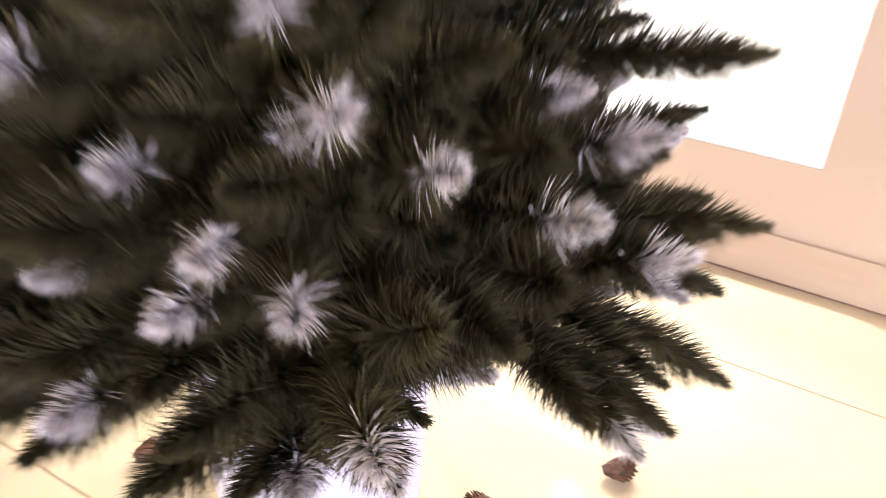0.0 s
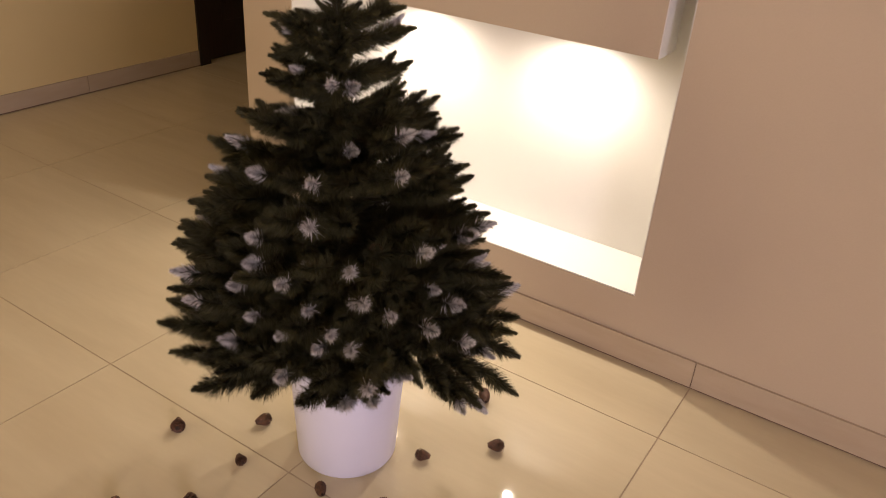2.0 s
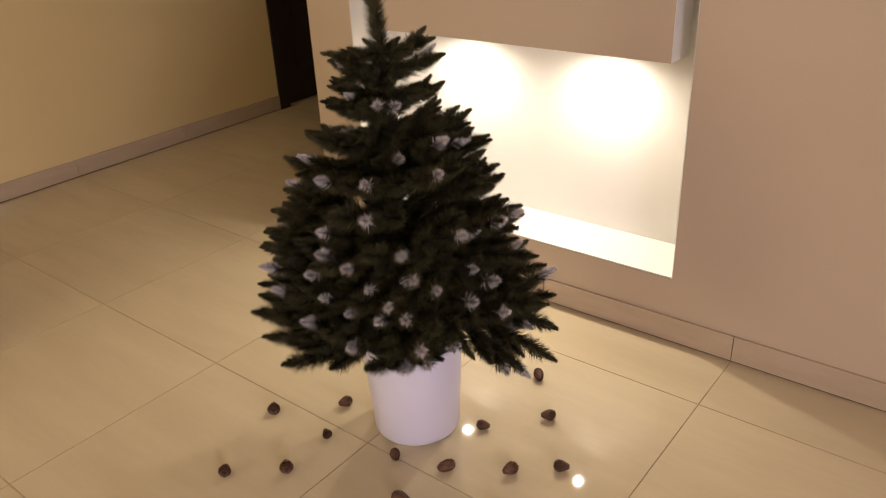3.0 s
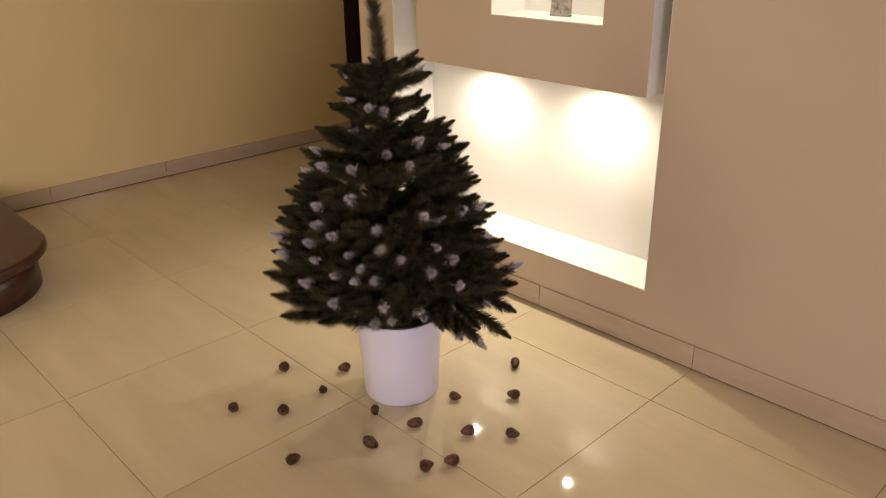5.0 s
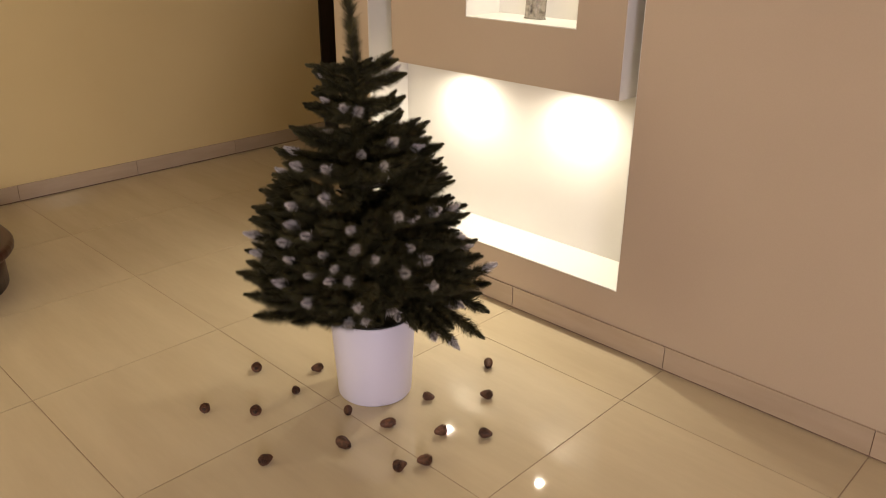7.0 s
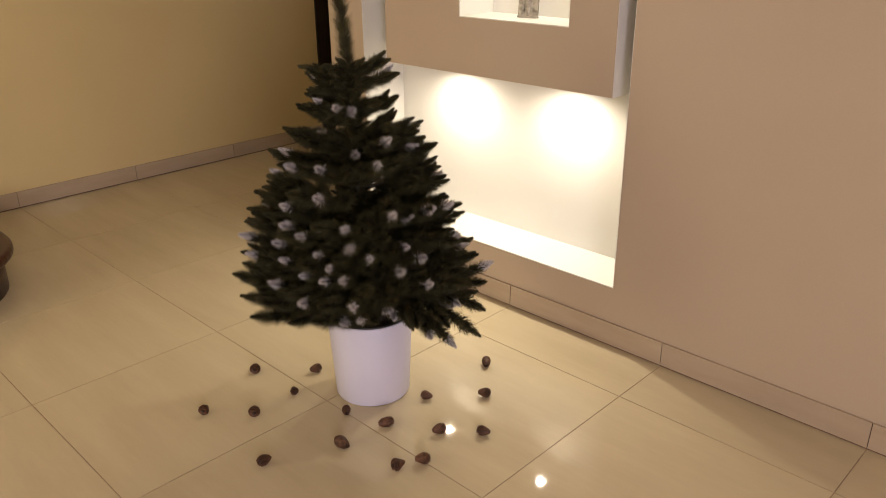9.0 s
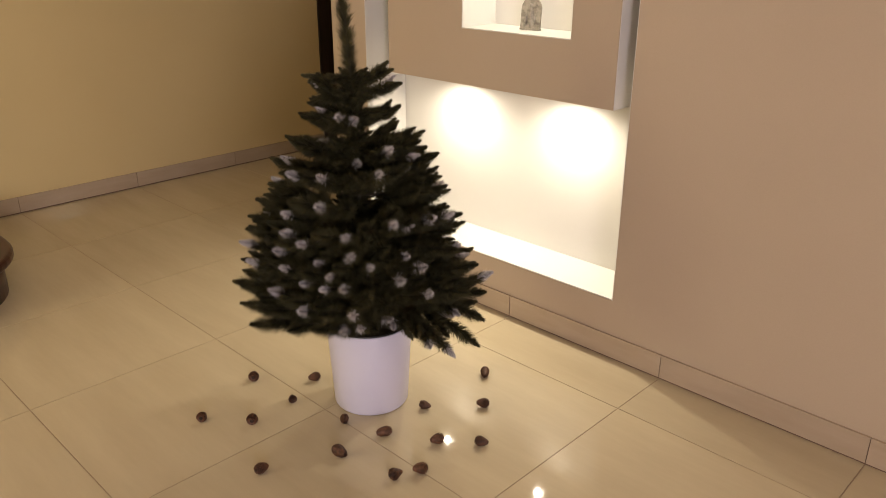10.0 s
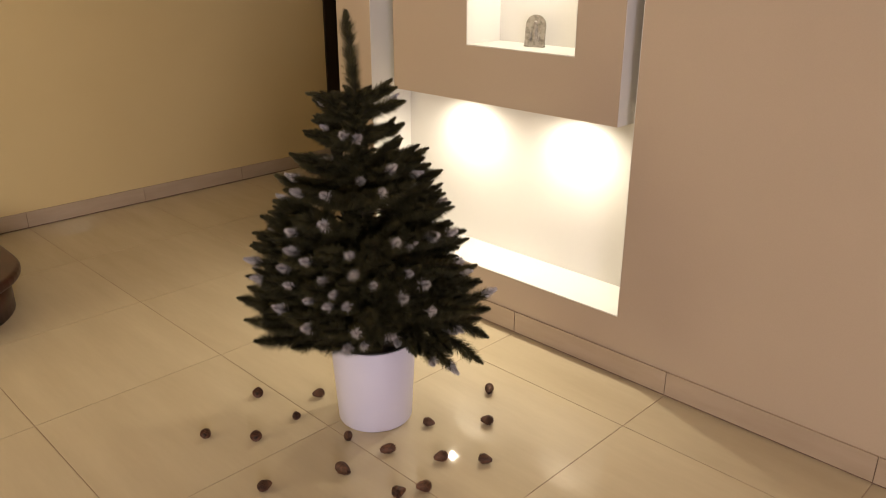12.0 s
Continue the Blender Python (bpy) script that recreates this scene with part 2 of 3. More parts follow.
# unseen glowing discs added on the walls to fill the hall with light
for place in (pose(-1.2, Y0, 1.0, -90, 0, 0), pose(X1, -2.2, 1.05, -90, 0, 90)):
    lamp = tagged(new("fill_disc"), "round glowing disc added on an unseen wall to fill the room with light", "wall lamp", "hall wall lamps")
    lamp.matrix_basis = place @ Matrix.Diagonal((5.6, 5.6, 1.0, 1))
    part("base", lathe([(0.001, 0.0), (0.11, 0.0), (0.115, 0.012), (0.10, 0.03), (0.001, 0.03)], 48), M_CHROME, lamp, "brushed metal base", True)
    part("shade", lathe([(0.098, 0.03), (0.105, 0.05), (0.095, 0.085), (0.06, 0.108), (0.001, 0.115)], 48), M_FILL_GLOW, lamp, "glowing face of the added fill disc", True)

# recessed lamps under the hanging panel and in the small niche
for lx, ly, lz in [(lx, LAMP_Y, P_Z - 0.002) for lx in LAMPS] + [(-0.045, 0.93, H_TOP)]:
    lamp = tagged(new("downlight"), "small round recessed halogen lamp, switched on", "downlight", "niche downlights")
    lamp.matrix_basis = pose(lx, ly, lz)
    part("ring", lathe([(0.0165, -0.0015), (0.020, -0.004), (0.036, -0.003), (0.038, -0.0003)], 32), M_CHROME, lamp, "thin metal ring", True)
    bm = bmesh.new()
    bmesh.ops.create_circle(bm, cap_ends=True, segments=32, radius=0.0165, matrix=Matrix.Translation((0, 0, -0.002)) @ Matrix.Rotation(math.pi, 4, "X"))
    part("bulb", bm, M_BULB, lamp, "glowing lamp glass")

# starting step of a stair, rounded at its free end
def outline(x_end, y_front, y_back, r, x_wall, steps=14):
    """Plan of the step: straight at the wall, a rounded free corner."""
    pts = [(x_wall, y_front)]
    for k in range(steps + 1):
        a = math.pi / 2 * (1 - k / steps)
        pts.append((x_end - r + r * math.cos(a), y_front - r + r * math.sin(a)))
    pts.append((x_end, y_back))
    pts.append((x_wall, y_back))
    return pts


def slab(pts, z0, z1, bevel=0.0):
    bm = bmesh.new()
    f = bm.faces.new([bm.verts.new((x, y, z0)) for x, y in pts])
    g = bmesh.ops.extrude_face_region(bm, geom=[f])
    top = [v for v in g["geom"] if isinstance(v, bmesh.types.BMVert)]
    bmesh.ops.translate(bm, verts=top, vec=(0, 0, z1 - z0))
    bmesh.ops.recalc_face_normals(bm, faces=bm.faces[:])
    if bevel:
        es = [e for e in bm.edges if abs(e.verts[0].co.z - e.verts[1].co.z) < 1e-6]
        bmesh.ops.bevel(bm, geom=es, offset=bevel, segments=4, affect="EDGES", profile=0.5)
    return bm


step = tagged(new("stair_step"), "dark glossy mahogany starting step with a rounded nose", "stair step")
step.matrix_basis = pose(0, 0, 0)
part("riser", slab(outline(-1.275, -0.335, -0.86, 0.35, SIDE + 0.016), 0, 0.137), M_MAHOG, step, "dark curved wooden riser", True)
part("tread", slab(outline(-1.240, -0.300, -0.86, 0.35, SIDE + 0.016), 0.137, 0.178, 0.016), M_MAHOG, step, "glossy dark wooden tread")

# ---- pot ----
POT = (0.042, 0.142)
pot = tagged(new("plant_pot"), "plain white tapered plastic pot holding the artificial tree", "plant pot")
pot.matrix_basis = pose(*POT, 0)
R0, R1, PH = 0.1075, 0.1215, 0.257
part("shell", lathe([(0.001, 0.0), (R0 - 0.006, 0.0), (R0 - 0.002, 0.002), (R0, 0.006), (R1, PH - 0.003), (R1 - 0.0015, PH), (R1 - 0.0045, PH), (R1 - 0.006, PH - 0.004), (R1 - 0.009, PH - 0.05)], 96), M_POT, pot, "matt white plastic", True)
part("liner", lathe([(R1 - 0.0095, PH - 0.07), (R1 - 0.0068, PH + 0.0015), (R1 - 0.009, PH + 0.003), (R1 - 0.013, PH - 0.02)], 64), M_LINER, pot, "black plastic inner liner", True)
bm = lathe([(0.001, PH - 0.018), (0.05, PH - 0.014), (0.09, PH - 0.022), (R1 - 0.012, PH - 0.026)], 48)
for v in bm.verts:
    v.co.z += 0.006 * noise.noise(v.co * 40)
part("soil", bm, M_SOIL, pot, "dark soil filling", True)

# ---- tree ----
rng = np.random.default_rng(11)   # needles
lay = np.random.default_rng(5)    # branches
TRUNK = (0.050, 0.130)


def axis(z):
    """The trunk's middle at height z: it leans a little, more so at the tip."""
    k = max(0.0, z - 0.25)
    d = 0.020 * (k / 0.72) + 0.010 * max(0.0, (z - 0.95) / 0.2) ** 1.0
    return Vector((TRUNK[0] - 0.71 * d, TRUNK[1] - 0.70 * d, z))


def unit(a):
    return a / np.maximum(np.linalg.norm(a, axis=-1, keepdims=True), 1e-9)


def sprig_needles(points, density, length, start=0.0, spread=(50, 16), width=0.0021, tuft=False, taper=0.054):
    """Needles set all round a bent stem, shorter and closer to it towards the tip; rows of triangles and each one's place along the stem."""
    p = np.array(points)
    seg = np.linalg.norm(np.diff(p, axis=0), axis=1)
    total = seg.sum()
    count = max(20, int(total * (1 - start) * density))
    s = start + (1 - start) * rng.random(count)
    extra = rng.random(420 if tuft else 150)
    s = np.append(s, np.maximum(1 - extra * (0.042 if tuft else 0.05) / total, 0.0))
    cum = np.concatenate([[0], np.cumsum(seg)]) / total
    base = np.stack([np.interp(s, cum, p[:, k]) for k in range(3)], 1)
    ahead = np.stack([np.interp(np.minimum(s + 0.04, 1.0), cum, p[:, k]) - np.interp(np.maximum(s - 0.04, 0), cum, p[:, k]) for k in range(3)], 1)
    t = unit(ahead)
    ref = np.where(np.abs(t[:, 2:3]) > 0.9, np.array([[1.0, 0, 0]]), np.array([[0, 0, 1.0]]))
    u = unit(np.cross(t, ref))
    v = np.cross(t, u)
    phi = rng.random(len(s)) * 2 * math.pi
    out = u * np.cos(phi)[:, None] + v * np.sin(phi)[:, None]
    fat = np.clip((1 - s) * total / taper, 0, 1)
    lean = np.radians(spread[1] + (spread[0] - spread[1]) * fat ** 0.9 + rng.normal(0, 8, len(s)))
    d = t * np.cos(lean)[:, None] + out * np.sin(lean)[:, None]
    ln = length * (0.32 + (0.56 if tuft else 0.70) * fat) * rng.uniform(0.74, 1.14, len(s))
    tip = base + d * ln[:, None]
    tip[:, 2] -= 0.0015 * rng.random(len(s))
    side = unit(np.cross(d, rng.normal(0, 1, (len(s), 3)))) * width * 0.5
    tri = np.stack([base - side, base + side, tip], 1)
    return tri, s


def triangles(name, tris, material_, parent, label=""):
    tris = np.asarray(tris, dtype=np.float32)
    me = bpy.data.meshes.new(name)
    n = len(tris)
    me.vertices.add(n * 3)
    me.vertices.foreach_set("co", tris.reshape(-1))
    me.loops.add(n * 3)
    me.loops.foreach_set("vertex_index", np.arange(n * 3, dtype=np.int32))
    me.polygons.add(n)
    me.polygons.foreach_set("loop_start", np.arange(0, n * 3, 3, dtype=np.int32))
    me.update(calc_edges=True)
    ob = finish(new(name, me), material_)
    ob.parent = parent
    return tagged(ob, label)


def tube_tris(points, r0, r1, sides=5):
    p = np.array(points)
    n = len(p)
    rings = []
    for k in range(n):
        t = unit(p[min(k + 1, n - 1)] - p[max(k - 1, 0)])
        u = unit(np.cross(t, [0.3, 0.2, 1.0]))
        v = np.cross(t, u)
        r = r0 + (r1 - r0) * k / (n - 1)
        rings.append([p[k] + r * (u * math.cos(a) + v * math.sin(a)) for a in np.arange(sides) * 2 * math.pi / sides])
    out = []
    for a, b in zip(rings, rings[1:]):
        for k in range(sides):
            j = (k + 1) % sides
            out += [(a[k], a[j], b[j]), (a[k], b[j], b[k])]
    return out


def bent(p0, p1, sag, n=7):
    """A stem from p0 to p1 that bows by sag."""
    p0, p1 = np.array(p0, float), np.array(p1, float)
    w = np.linspace(0, 1, n)[:, None]
    q = p0 + (p1 - p0) * w
    q[:, 2:3] += sag * 4 * w * (1 - w)
    return q


TREE = Vector((TRUNK[0], TRUNK[1], PH - 0.016))
tree = tagged(new("christmas_tree"), "small artificial dark green fir with white frosted tips in a pot", "christmas tree")
tree.matrix_basis = Matrix.Translation(TREE)
ORIGIN = np.array(TREE)


def branch(azimuth, z_from, z_tip, reach, forks, frost, sag=0.0, needle=0.037, lead=None):
    """One wired branch with its side sprigs: green part, and frosted tips as pieces of it."""
    a = radians(azimuth)
    c0, c1 = np.array(axis(z_from)), np.array(axis(z_tip))
    way = np.array([math.cos(a), math.sin(a), 0.0])
    tip = c1 + way * reach
    tip[2] = z_tip
    main = bent(c0, tip, sag)
    green, white = [], []
    stems = [(main, 0.0025, 0.0012)]
    sprigs = [(main, max(0.15, 1 - 0.15 / reach))]
    length = float(np.linalg.norm(tip - c0))
    side = np.array([-way[1], way[0], 0.0])
    for k in range(forks):
        f = (0.42, 0.58, 0.50, 0.70, 0.66)[k % 5] + lay.uniform(-0.05, 0.05)
        start = np.array([np.interp(f, np.linspace(0, 1, len(main)), main[:, j]) for j in range(3)])
        sgn = (1, -1, 0.35, -0.4, 1)[k % 5]
        rise = (0.02, 0.03, 0.10, -0.07, 0.06)[k % 5]
        ln = length * (0.45, 0.40, 0.42, 0.30, 0.32)[k % 5] * lay.uniform(0.85, 1.15)
        ln = max(ln, 0.06)
        d = unit(unit(tip - c0) * 0.86 + side * sgn * lay.uniform(0.42, 0.66) + np.array([0, 0, rise * 4 + lay.uniform(-0.1, 0.1)]))
        q = bent(start, start + d * ln, lay.uniform(-0.004, 0.006), 5)
        stems.append((q, 0.0016, 0.0009))
        sprigs.append((q, 0.05))
    for number, (q, s0) in enumerate(sprigs):
        frosted = (lay.random() < frost) if lead is None or number else lead
        tri, s = sprig_needles(q, 8200, needle * lay.uniform(0.9, 1.1), s0, tuft=frosted)
        total = float(np.linalg.norm(np.diff(q, axis=0), axis=1).sum())
        if frosted:
            reach_f = lay.uniform(0.034, 0.048)
            w = ((1 - s) * total < reach_f * rng.uniform(0.55, 1.1, len(s))) & (rng.random(len(s)) < 0.86)
            white.append(tri[w])
            green.append(tri[~w])
        else:
            green.append(tri)
    green = np.concatenate(green)
    ob = triangles("branch", green - ORIGIN, M_NEEDLE, tree)
    st = []
    for q, r0, r1 in stems:
        st += tube_tris(q, r0, r1)
    triangles("stem", np.array(st) - ORIGIN, M_STEM, ob)
    for tri in white:
        triangles("frosted_tip", tri - ORIGIN, M_FROST, ob, "white frosted needle tip")
    return tip


# whorls that fill the crown: z at the trunk, z of the tips, reach, branches, side sprigs, share of frosted tips, first azimuth
WHORLS = [
    (0.32, 0.362, 0.185, 8, 2, 0.35, 10), (0.33, 0.368, 0.275, 9, 4, 0.20, 0), (0.36, 0.402, 0.315, 10, 5, 0.20, 14), (0.40, 0.450, 0.323, 10, 5, 0.20, 3),
    (0.44, 0.500, 0.306, 10, 5, 0.20, 17), (0.48, 0.545, 0.282, 10, 4, 0.20, 5), (0.52, 0.585, 0.254, 9, 4, 0.20, 25),
    (0.675, 0.708, 0.206, 7, 3, 0.12, 20), (0.71, 0.745, 0.184, 7, 2, 0.12, 2), (0.742, 0.780, 0.148, 6, 1, 0.12, 15),
    (0.80, 0.830, 0.060, 4, 0, 0.10, 40), (0.852, 0.866, 0.116, 5, 0, 0.10, 8), (0.886, 0.902, 0.112, 5, 0, 0.10, 30), (0.926, 0.944, 0.098, 4, 0, 0.10, 5),
]
FRONT = -45  # the fuller side of the crown


def near_front(az):
    return math.cos(radians(az - FRONT))


for z0, z1, reach, count, forks, frost, first in WHORLS:
    for k in range(count):
        az = first + 360 * k / count + lay.uniform(-7, 7)
        here = near_front(az)
        size = 0.035 if z1 < 0.62 else 0.033 if z1 < 0.82 else 0.029
        share = frost * (0.2 if here > -0.1 else 1.2)
        branch(az, z0, z1 + lay.uniform(-0.020, 0.020), reach * lay.uniform(0.68, 1.0) * (0.84 if here > 0.35 else 1.0) * (0.76 if z1 < 0.6 and -20 < (az + 180) % 360 - 180 < 40 else 1.0), forks, share, lay.uniform(-0.012, 0.012), size)

# long branches with a frosted end: azimuth, z of the tip, reach
FROSTED = [
    (-54, 0.875, 0.150), (-91, 0.735, 0.214), (-60, 0.755, 0.250), (-61, 0.688, 0.266), (-81, 0.657, 0.272), (-84, 0.604, 0.270), (-69, 0.601, 0.300),
    (-47, 0.619, 0.280), (-44, 0.590, 0.328), (-36, 0.558, 0.322), (-61, 0.555, 0.294), (-80, 0.529, 0.302), (-53, 0.543, 0.340), (-48, 0.511, 0.337),
    (-73, 0.484, 0.276), (-99, 0.429, 0.278), (-70, 0.429, 0.312), (-44, 0.461, 0.371), (-50, 0.390, 0.318), (-42, 0.408, 0.338), (-24, 0.654, 0.307), (-16, 0.558, 0.280), (-10, 0.531, 0.306),
    (-23, 0.517, 0.326), (-1, 0.643, 0.290), (12, 0.634, 0.292), (-27, 0.764, 0.255), (-112, 0.546, 0.318), (-106, 0.506, 0.314), (44, 0.409, 0.350),
    (-139, 0.672, 0.226), (-136, 0.579, 0.255), (-11, 0.474, 0.338), (-112, 0.945, 0.100), (-12, 0.800, 0.190),
]
for az, z, reach in FROSTED:
    branch(az, z - 0.03 - 0.25 * reach, z, reach - 0.002, 2 if reach < 0.3 else 3, 0.08, lay.uniform(-0.02, 0.0), 0.036 if z < 0.7 else 0.033, True)
# long plain green branches, and low ones that hang beside the pot
GREEN = [
    (52, 0.798, 0.175), (48, 0.743, 0.210), (51, 0.637, 0.238), (42, 0.560, 0.275), (57, 0.452, 0.305), (-138, 0.729, 0.222), (-142, 0.602, 0.262), (-127, 0.632, 0.262), (-124, 0.592, 0.285), (-130, 0.545, 0.298), (-118, 0.655, 0.240),
    (-101, 0.344, 0.332), (-95, 0.864, 0.150), (-100, 0.810, 0.180), (-100, 0.955, 0.112), (-120, 0.421, 0.343), (-119, 0.358, 0.333), (-126, 0.468, 0.318),
    (-125, 0.395, 0.330), (47, 0.957, 0.098), (44, 0.926, 0.122), (45, 0.866, 0.116), (47, 0.828, 0.110), (-133, 0.888, 0.105), (-132, 0.851, 0.116),
    (30, 0.700, 0.222), (35, 0.670, 0.232), (14, 0.678, 0.224), (62, 0.690, 0.218), (38, 0.590, 0.268), (-30, 0.455, 0.315), (-62, 0.445, 0.300), (8, 0.430, 0.325), (28, 0.470, 0.318), (-92, 0.400, 0.315),
]
for az, z, reach in GREEN:
    branch(az, z - 0.03 - 0.18 * reach, z, reach, 3, 0.08, lay.uniform(-0.015, 0.005), 0.035 if z < 0.62 else 0.033 if z < 0.82 else 0.029, False)
for az, z, reach in ((7, 0.446, 0.355), (6, 0.557, 0.335)):
    branch(az, z - 0.06, z, reach, 1, 0.0, 0.0, 0.033, False)
for az, z, reach, lead in ((12, 0.288, 0.360, False), (-5, 0.318, 0.335, False), (21, 0.334, 0.348, False), (3, 0.268, 0.320, True), (-2, 0.278, 0.19, False)):
    branch(az, 0.325, z, reach, 2, 0.2, 0.035, 0.035, lead)

# trunk and the leader at the top
pts = [np.array(axis(z)) - ORIGIN for z in np.linspace(PH - 0.03, 1.13, 12)]
triangles("trunk", tube_tris(pts, 0.013, 0.003, 8), M_STEM, tree, "brown wire wrapped pole")
pts = np.array([np.array(axis(z)) for z in np.linspace(0.80, 1.143, 9)])
tri, s = sprig_needles(pts, 8000, 0.034, 0.0, (48, 20), taper=0.05)
triangles("leader", tri - ORIGIN, M_NEEDLE, tree, "upright needle spike at the top")
inner = []
for z in np.linspace(0.29, 0.93, 32):
    for k in range(7 if z < 0.58 else 4):
        a = rng.random() * 6.28
        c = np.array(axis(z))
        r = 0.065 + 0.28 * max(0.0, 0.62 - z) if z < 0.8 else 0.04
        inner.append(sprig_needles(bent(c, c + np.array([math.cos(a) * r, math.sin(a) * r, 0.03]), 0, 3), 3800, 0.028)[0])
tagged(triangles("inner_needles", np.concatenate(inner) - ORIGIN, M_NEEDLE, tree, "dense dark needles round the pole"), kind="stuff")

# ---- cones ----


def cone_meshes(length, width, opened, seed):
    """A fir cone lying along x: a core, and scales in rising spirals as one joined skin."""
    r = np.random.default_rng(seed)
    core = lathe([(0.001, -length * 0.46), (width * 0.22, -length * 0.40), (width * 0.36, -length * 0.1), (width * 0.30, length * 0.2), (width * 0.12, length * 0.43), (0.001, length * 0.46)], 12)
    bmesh.ops.rotate(core, verts=core.verts[:], cent=(0, 0, 0), matrix=Matrix.Rotation(math.pi / 2, 3, "Y"))
    scales = bmesh.new()
    count = 104
    for k in range(count):
        f = (k + 0.5) / count
        a = k * 2.39996
        h = -length * 0.44 + length * 0.86 * f
        rad = width * 0.5 * (math.sin(math.pi * min(1, (0.06 + 0.89 * f))) ** 0.55)
        lift = radians(9 + opened * (0.08 + 0.92 * f ** 1.3) * 60 + r.normal(0, 8))
        ln = width * (0.42 if f < 0.85 else 0.38)
        wd = width * 0.23 * (1 - 0.45 * f)
        rin = rad - ln * math.sin(lift) * 0.75
        m = Matrix.Rotation(a, 4, "X") @ Matrix.Translation((h - ln * 0.35, 0, rin)) @ Matrix.Rotation(-lift, 4, "Y")
        rows = ((0.0, 0.45, 0.0), (0.45, 1.0, 0.03), (0.8, 0.9, 0.05), (1.0, 0.35, 0.02))
        top, low = [], []
        for fx, fw, fz in rows:
            for sgn in (-1, 1):
                y = sgn * wd * 0.5 * fw
                top.append(scales.verts.new(m @ Vector((ln * fx, y, fz * ln))))
                low.append(scales.verts.new(m @ Vector((ln * fx, y, fz * ln - 0.0011))))
        for i in range(0, 6, 2):
            scales.faces.new((top[i], top[i + 2], top[i + 3], top[i + 1]))
            scales.faces.new((low[i], low[i + 1], low[i + 3], low[i + 2]))
            scales.faces.new((top[i], low[i], low[i + 2], top[i + 2]))
            scales.faces.new((top[i + 1], top[i + 3], low[i + 3], low[i + 1]))
        scales.faces.new((top[6], low[6], low[7], top[7]))
    return mesh_of("cone_core", core), mesh_of("cone_scales", scales)


CONES = [cone_meshes(0.046, 0.030, 0.5, 1), cone_meshes(0.044, 0.030, 0.95, 2), cone_meshes(0.040, 0.032, 1.2, 3), cone_meshes(0.050, 0.031, 0.35, 4)]


def pine_cone(name, kind_, m, parent=None):
    core, scales = CONES[kind_]
    if not core.materials:
        core.materials.append(M_CORE)
        scales.materials.append(M_CONE)
    if parent is None:
        thing = tagged(new(name), ("closed brown pine cone lying on the floor", "half open brown pine cone lying on the floor",
                                   "open dark brown pine cone lying on the floor", "long closed brown pine cone lying on the floor")[kind_], "pine cone", "pine cones round the pot")
        thing.matrix_basis = m
        a, b = new("core", core), new("scaly_skin", scales)
        a.parent = b.parent = thing
    else:
        thing = new(name, scales)
        thing.parent = parent
        thing.matrix_basis = m
        a = new("core", core)
        a.parent = thing
    return thing


# x, y, turn, kind, size
SCATTER = [
    (-0.283, -0.054, -43, 2, 1.0), (-0.147, 0.075, 60, 1, 0.97), (-0.098, -0.043, -20, 2, 0.76), (-0.201, -0.277, -48, 2, 0.92), (-0.090, -0.184, -40, 2, 1.0),
    (0.093, -0.003, 140, 0, 0.84), (0.217, 0.036, 60, 3, 0.94), (0.202, -0.106, 180, 3, 1.06), (0.113, -0.289, -88, 1, 0.98), (0.202, 0.205, -150, 1, 0.88),
    (0.317, 0.331, 35, 1, 0.97), (0.206, 0.463, 130, 3, 0.92), (0.345, 0.114, 65, 1, 1.0), (0.435, 0.189, -150, 1, 0.95), (0.372, -0.066, -100, 2, 1.0), (0.403, -0.004, 50, 1, 1.02),
]
for x, y, turn, kind_, size in SCATTER:
    size *= 0.91
    pine_cone("pine_cone", kind_, pose(x, y, 0.0155 * size + 0.0005, rng.uniform(0, 360), rng.uniform(-6, 6), turn) @ Matrix.Diagonal((size, size, size, 1)))
# a cone wired into the tree
for az, z, r in ((-34, 0.610, 0.205),):
    c = axis(z)
    p = Vector((c.x + r * math.cos(radians(az)), c.y + r * math.sin(radians(az)), z)) - TREE
    pine_cone("wired_cone", 1, Matrix.Translation(p) @ pose(0, 0, 0, 0, -15, az + 180) @ Matrix.Diagonal((0.8, 0.8, 0.8, 1)), tree)

# ---- silver plaque in the small niche ----


def arch(w, h, n=20):
    r = w / 2
    return [(-r, 0)] + [(-r * math.cos(math.pi * k / n), h - r + r * math.sin(math.pi * k / n)) for k in range(n + 1)] + [(r, 0)]


bm = bmesh.new()
for w, h, y0, y1, up in ((0.070, 0.096, -0.004, 0.004, 0.006), (0.058, 0.084, -0.0055, -0.004, 0.010)):
    pts = arch(w, h)
    front = [bm.verts.new((x, y0, z + up)) for x, z in pts]
    rear = [bm.verts.new((x, y1, z + up)) for x, z in pts]
    bm.faces.new(front)
    bm.faces.new(rear[::-1])
    for k in range(len(pts)):
        j = (k + 1) % len(pts)
        bm.faces.new((front[j], front[k], rear[k], rear[j]))
for px, pz, rx, rz in ((0, 0.044, 0.011, 0.034), (-0.015, 0.030, 0.005, 0.018), (0.015, 0.030, 0.005, 0.018), (0, 0.076, 0.007, 0.008)):
    bmesh.ops.create_uvsphere(bm, u_segments=16, v_segments=10, radius=1, matrix=Matrix.Translation((px, -0.005, pz)) @ Matrix.Diagonal((rx, 0.006, rz, 1)))
box(bm, -0.034, 0.034, -0.011, 0.011, 0, 0.006, 0.001)
bmesh.ops.recalc_face_normals(bm, faces=bm.faces[:])
plaque = tagged(part("silver_plaque", bm, M_SILVER), "small arched silver relief plaque standing on the niche shelf", "plaque")
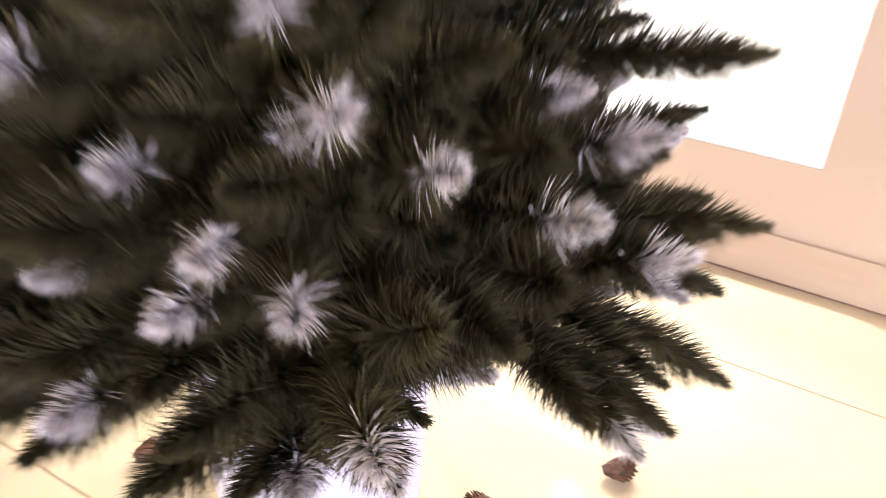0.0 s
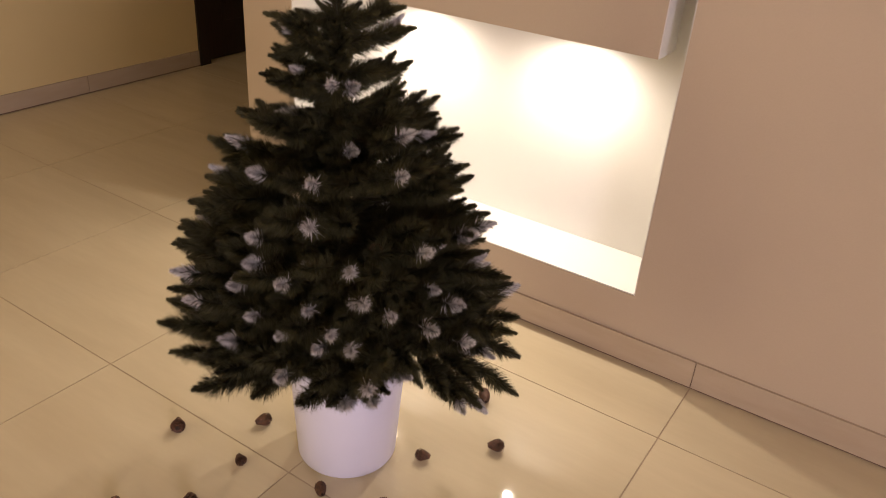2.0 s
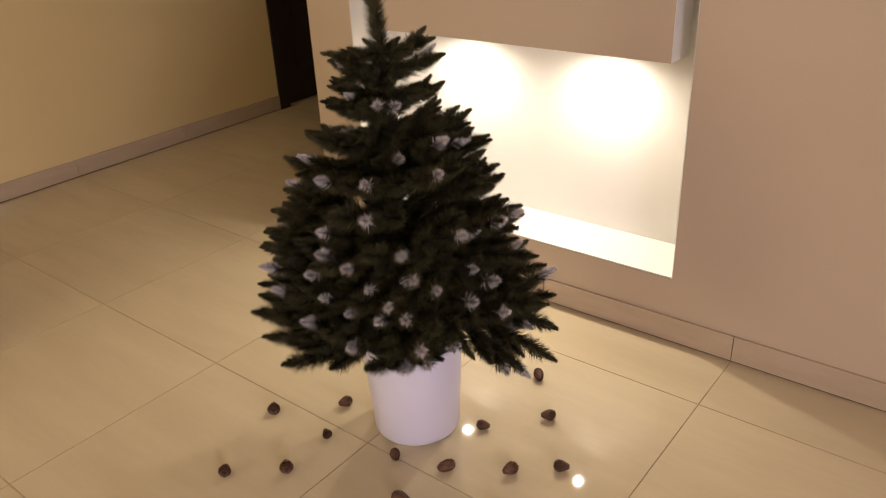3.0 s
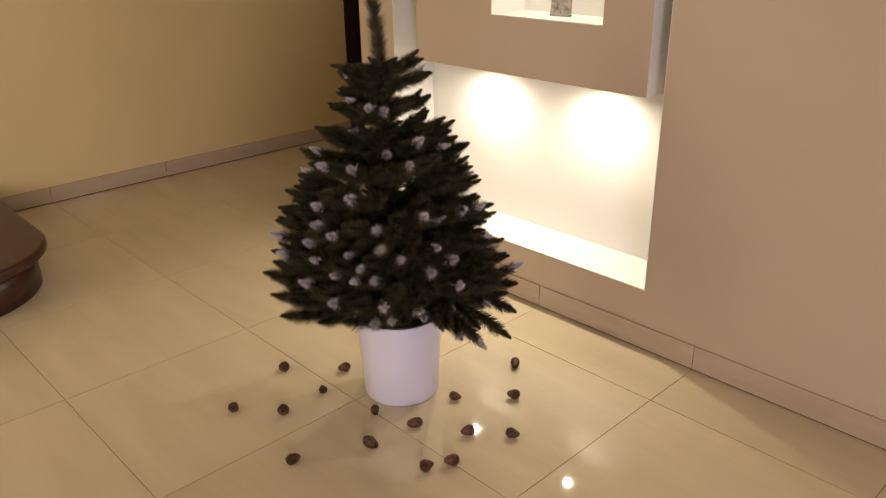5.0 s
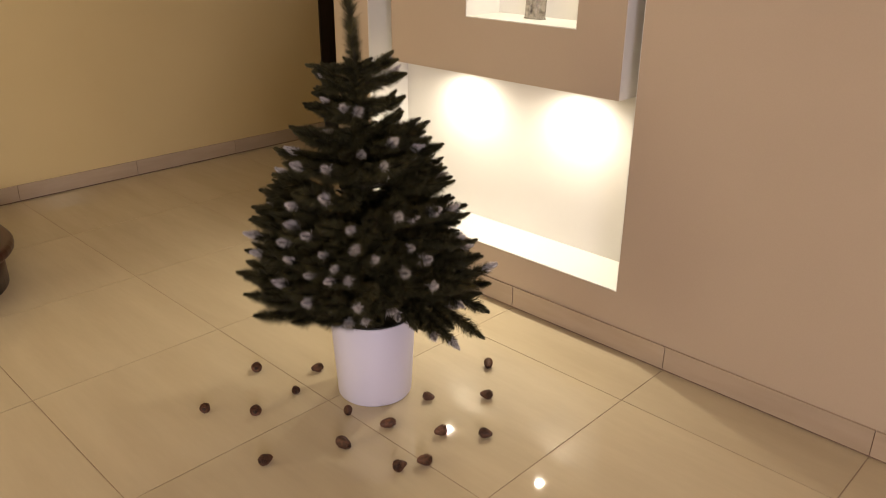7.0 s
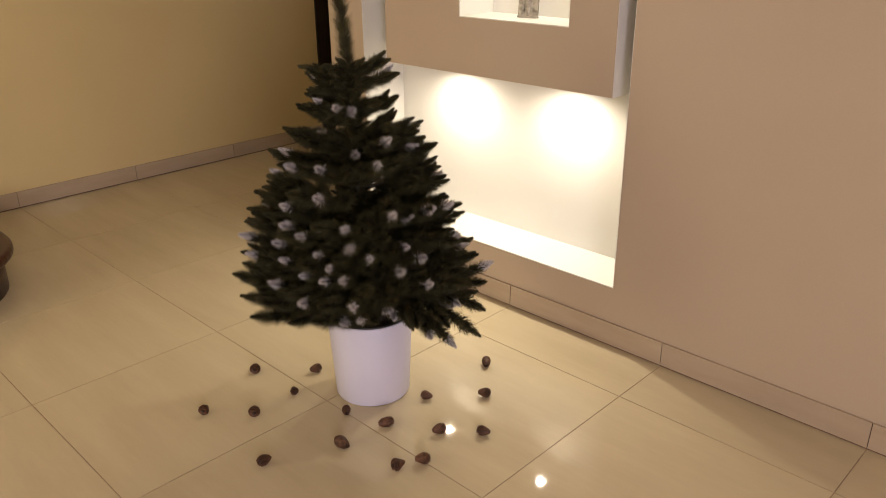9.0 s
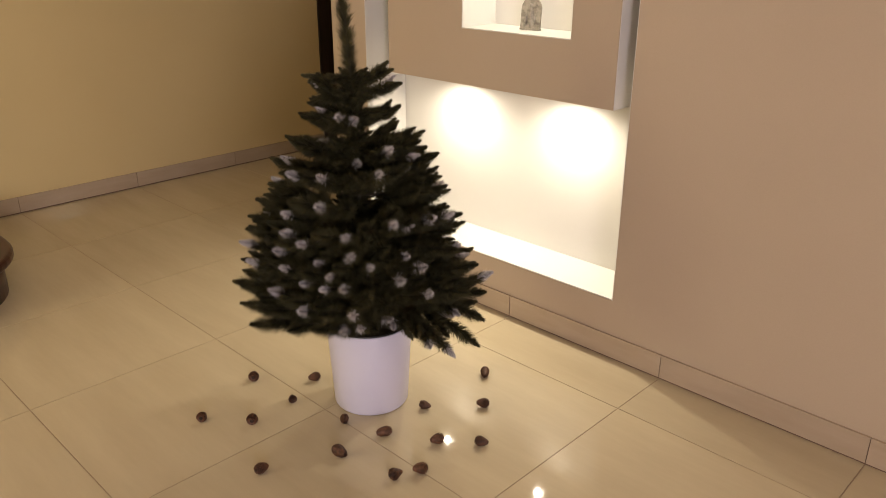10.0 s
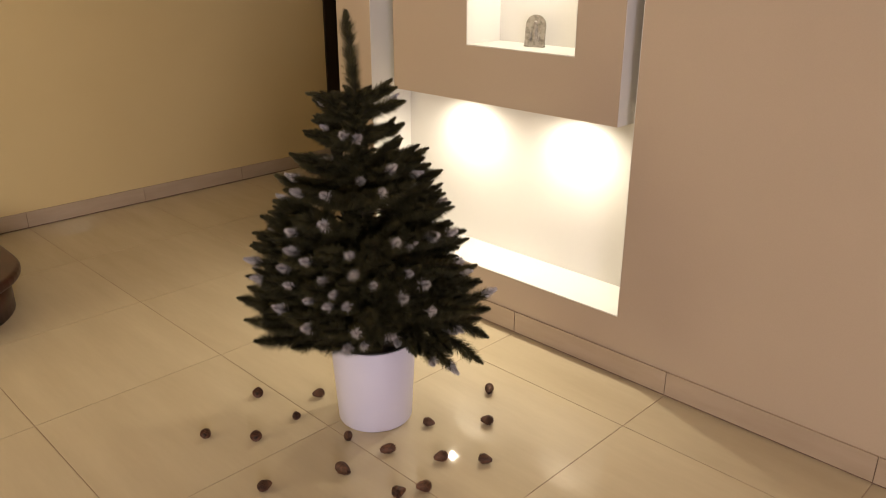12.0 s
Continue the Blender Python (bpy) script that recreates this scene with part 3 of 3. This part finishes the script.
plaque.matrix_basis = pose(-0.055, 0.945, H_Z, -6, 0, 12)

# ---- skirting and floor tiles, piece by piece ----
T, GAP, SK_H = 0.6, 0.0030, 0.076


def tile_mesh(name, x, y, z):
    bm = bmesh.new()
    box(bm, -x / 2, x / 2, -y / 2, y / 2, -z, 0)
    return mesh_of(name, bm)


me = tile_mesh("tile", T - GAP, T - GAP, 0.010)
me.materials.append(M_TILE)
for i in range(-5, 7):
    for j in range(-6, 8):
        cx, cy = (i - 0.5) * T, (j - 0.5) * T
        if cx - T / 2 > X1 or cx + T / 2 < SIDE or (cy - T / 2 > 1.30 and cx - T / 2 > -0.957):
            continue
        ob = new("tile", me)
        ob.location = (cx, cy, 0)
        ob.parent = floor

me_long = tile_mesh("skirting_tile", T - 0.0022, SK_H, 0.008)
me_long.materials.append(M_SKIRT)
skirt = structure("baseboard_niche_wall", boxes((-0.957, X1, WALL - 0.0035, WALL - 0.0005, 0.0, SK_H - 0.001)), M_JOINT, "beige stone tile baseboard under the niche wall", "baseboard")
for i in range(-1, 6):
    ob = new("skirting_tile", me_long)
    ob.matrix_basis = pose((i + 0.5) * T if i >= 0 else -0.3015, WALL - 0.008, SK_H / 2 + 0.0062, 90, 0, 0)
    ob.parent = skirt
ob = new("skirting_tile", me_long)
ob.matrix_basis = pose(-0.779, WALL - 0.008, SK_H / 2 + 0.0062, 90, 0, 0) @ Matrix.Diagonal((0.592, 1, 1, 1))
ob.parent = skirt
skirt = structure("baseboard_side_wall", boxes((SIDE + 0.0005, SIDE + 0.0035, Y0, D_0 - 0.002, 0.0, SK_H - 0.001)), M_JOINT, "beige stone tile baseboard under the side wall", "baseboard")
for j in range(-5, 4):
    y0, y1 = j * T, min((j + 1) * T, D_0 - 0.002)
    if y1 - y0 < 0.02:
        continue
    ob = new("skirting_tile", me_long)
    ob.matrix_basis = pose(SIDE + 0.008, (y0 + y1) / 2, SK_H / 2 + 0.0062, 90, 0, 90) @ Matrix.Diagonal(((y1 - y0) / T, 1, 1, 1))
    ob.parent = skirt
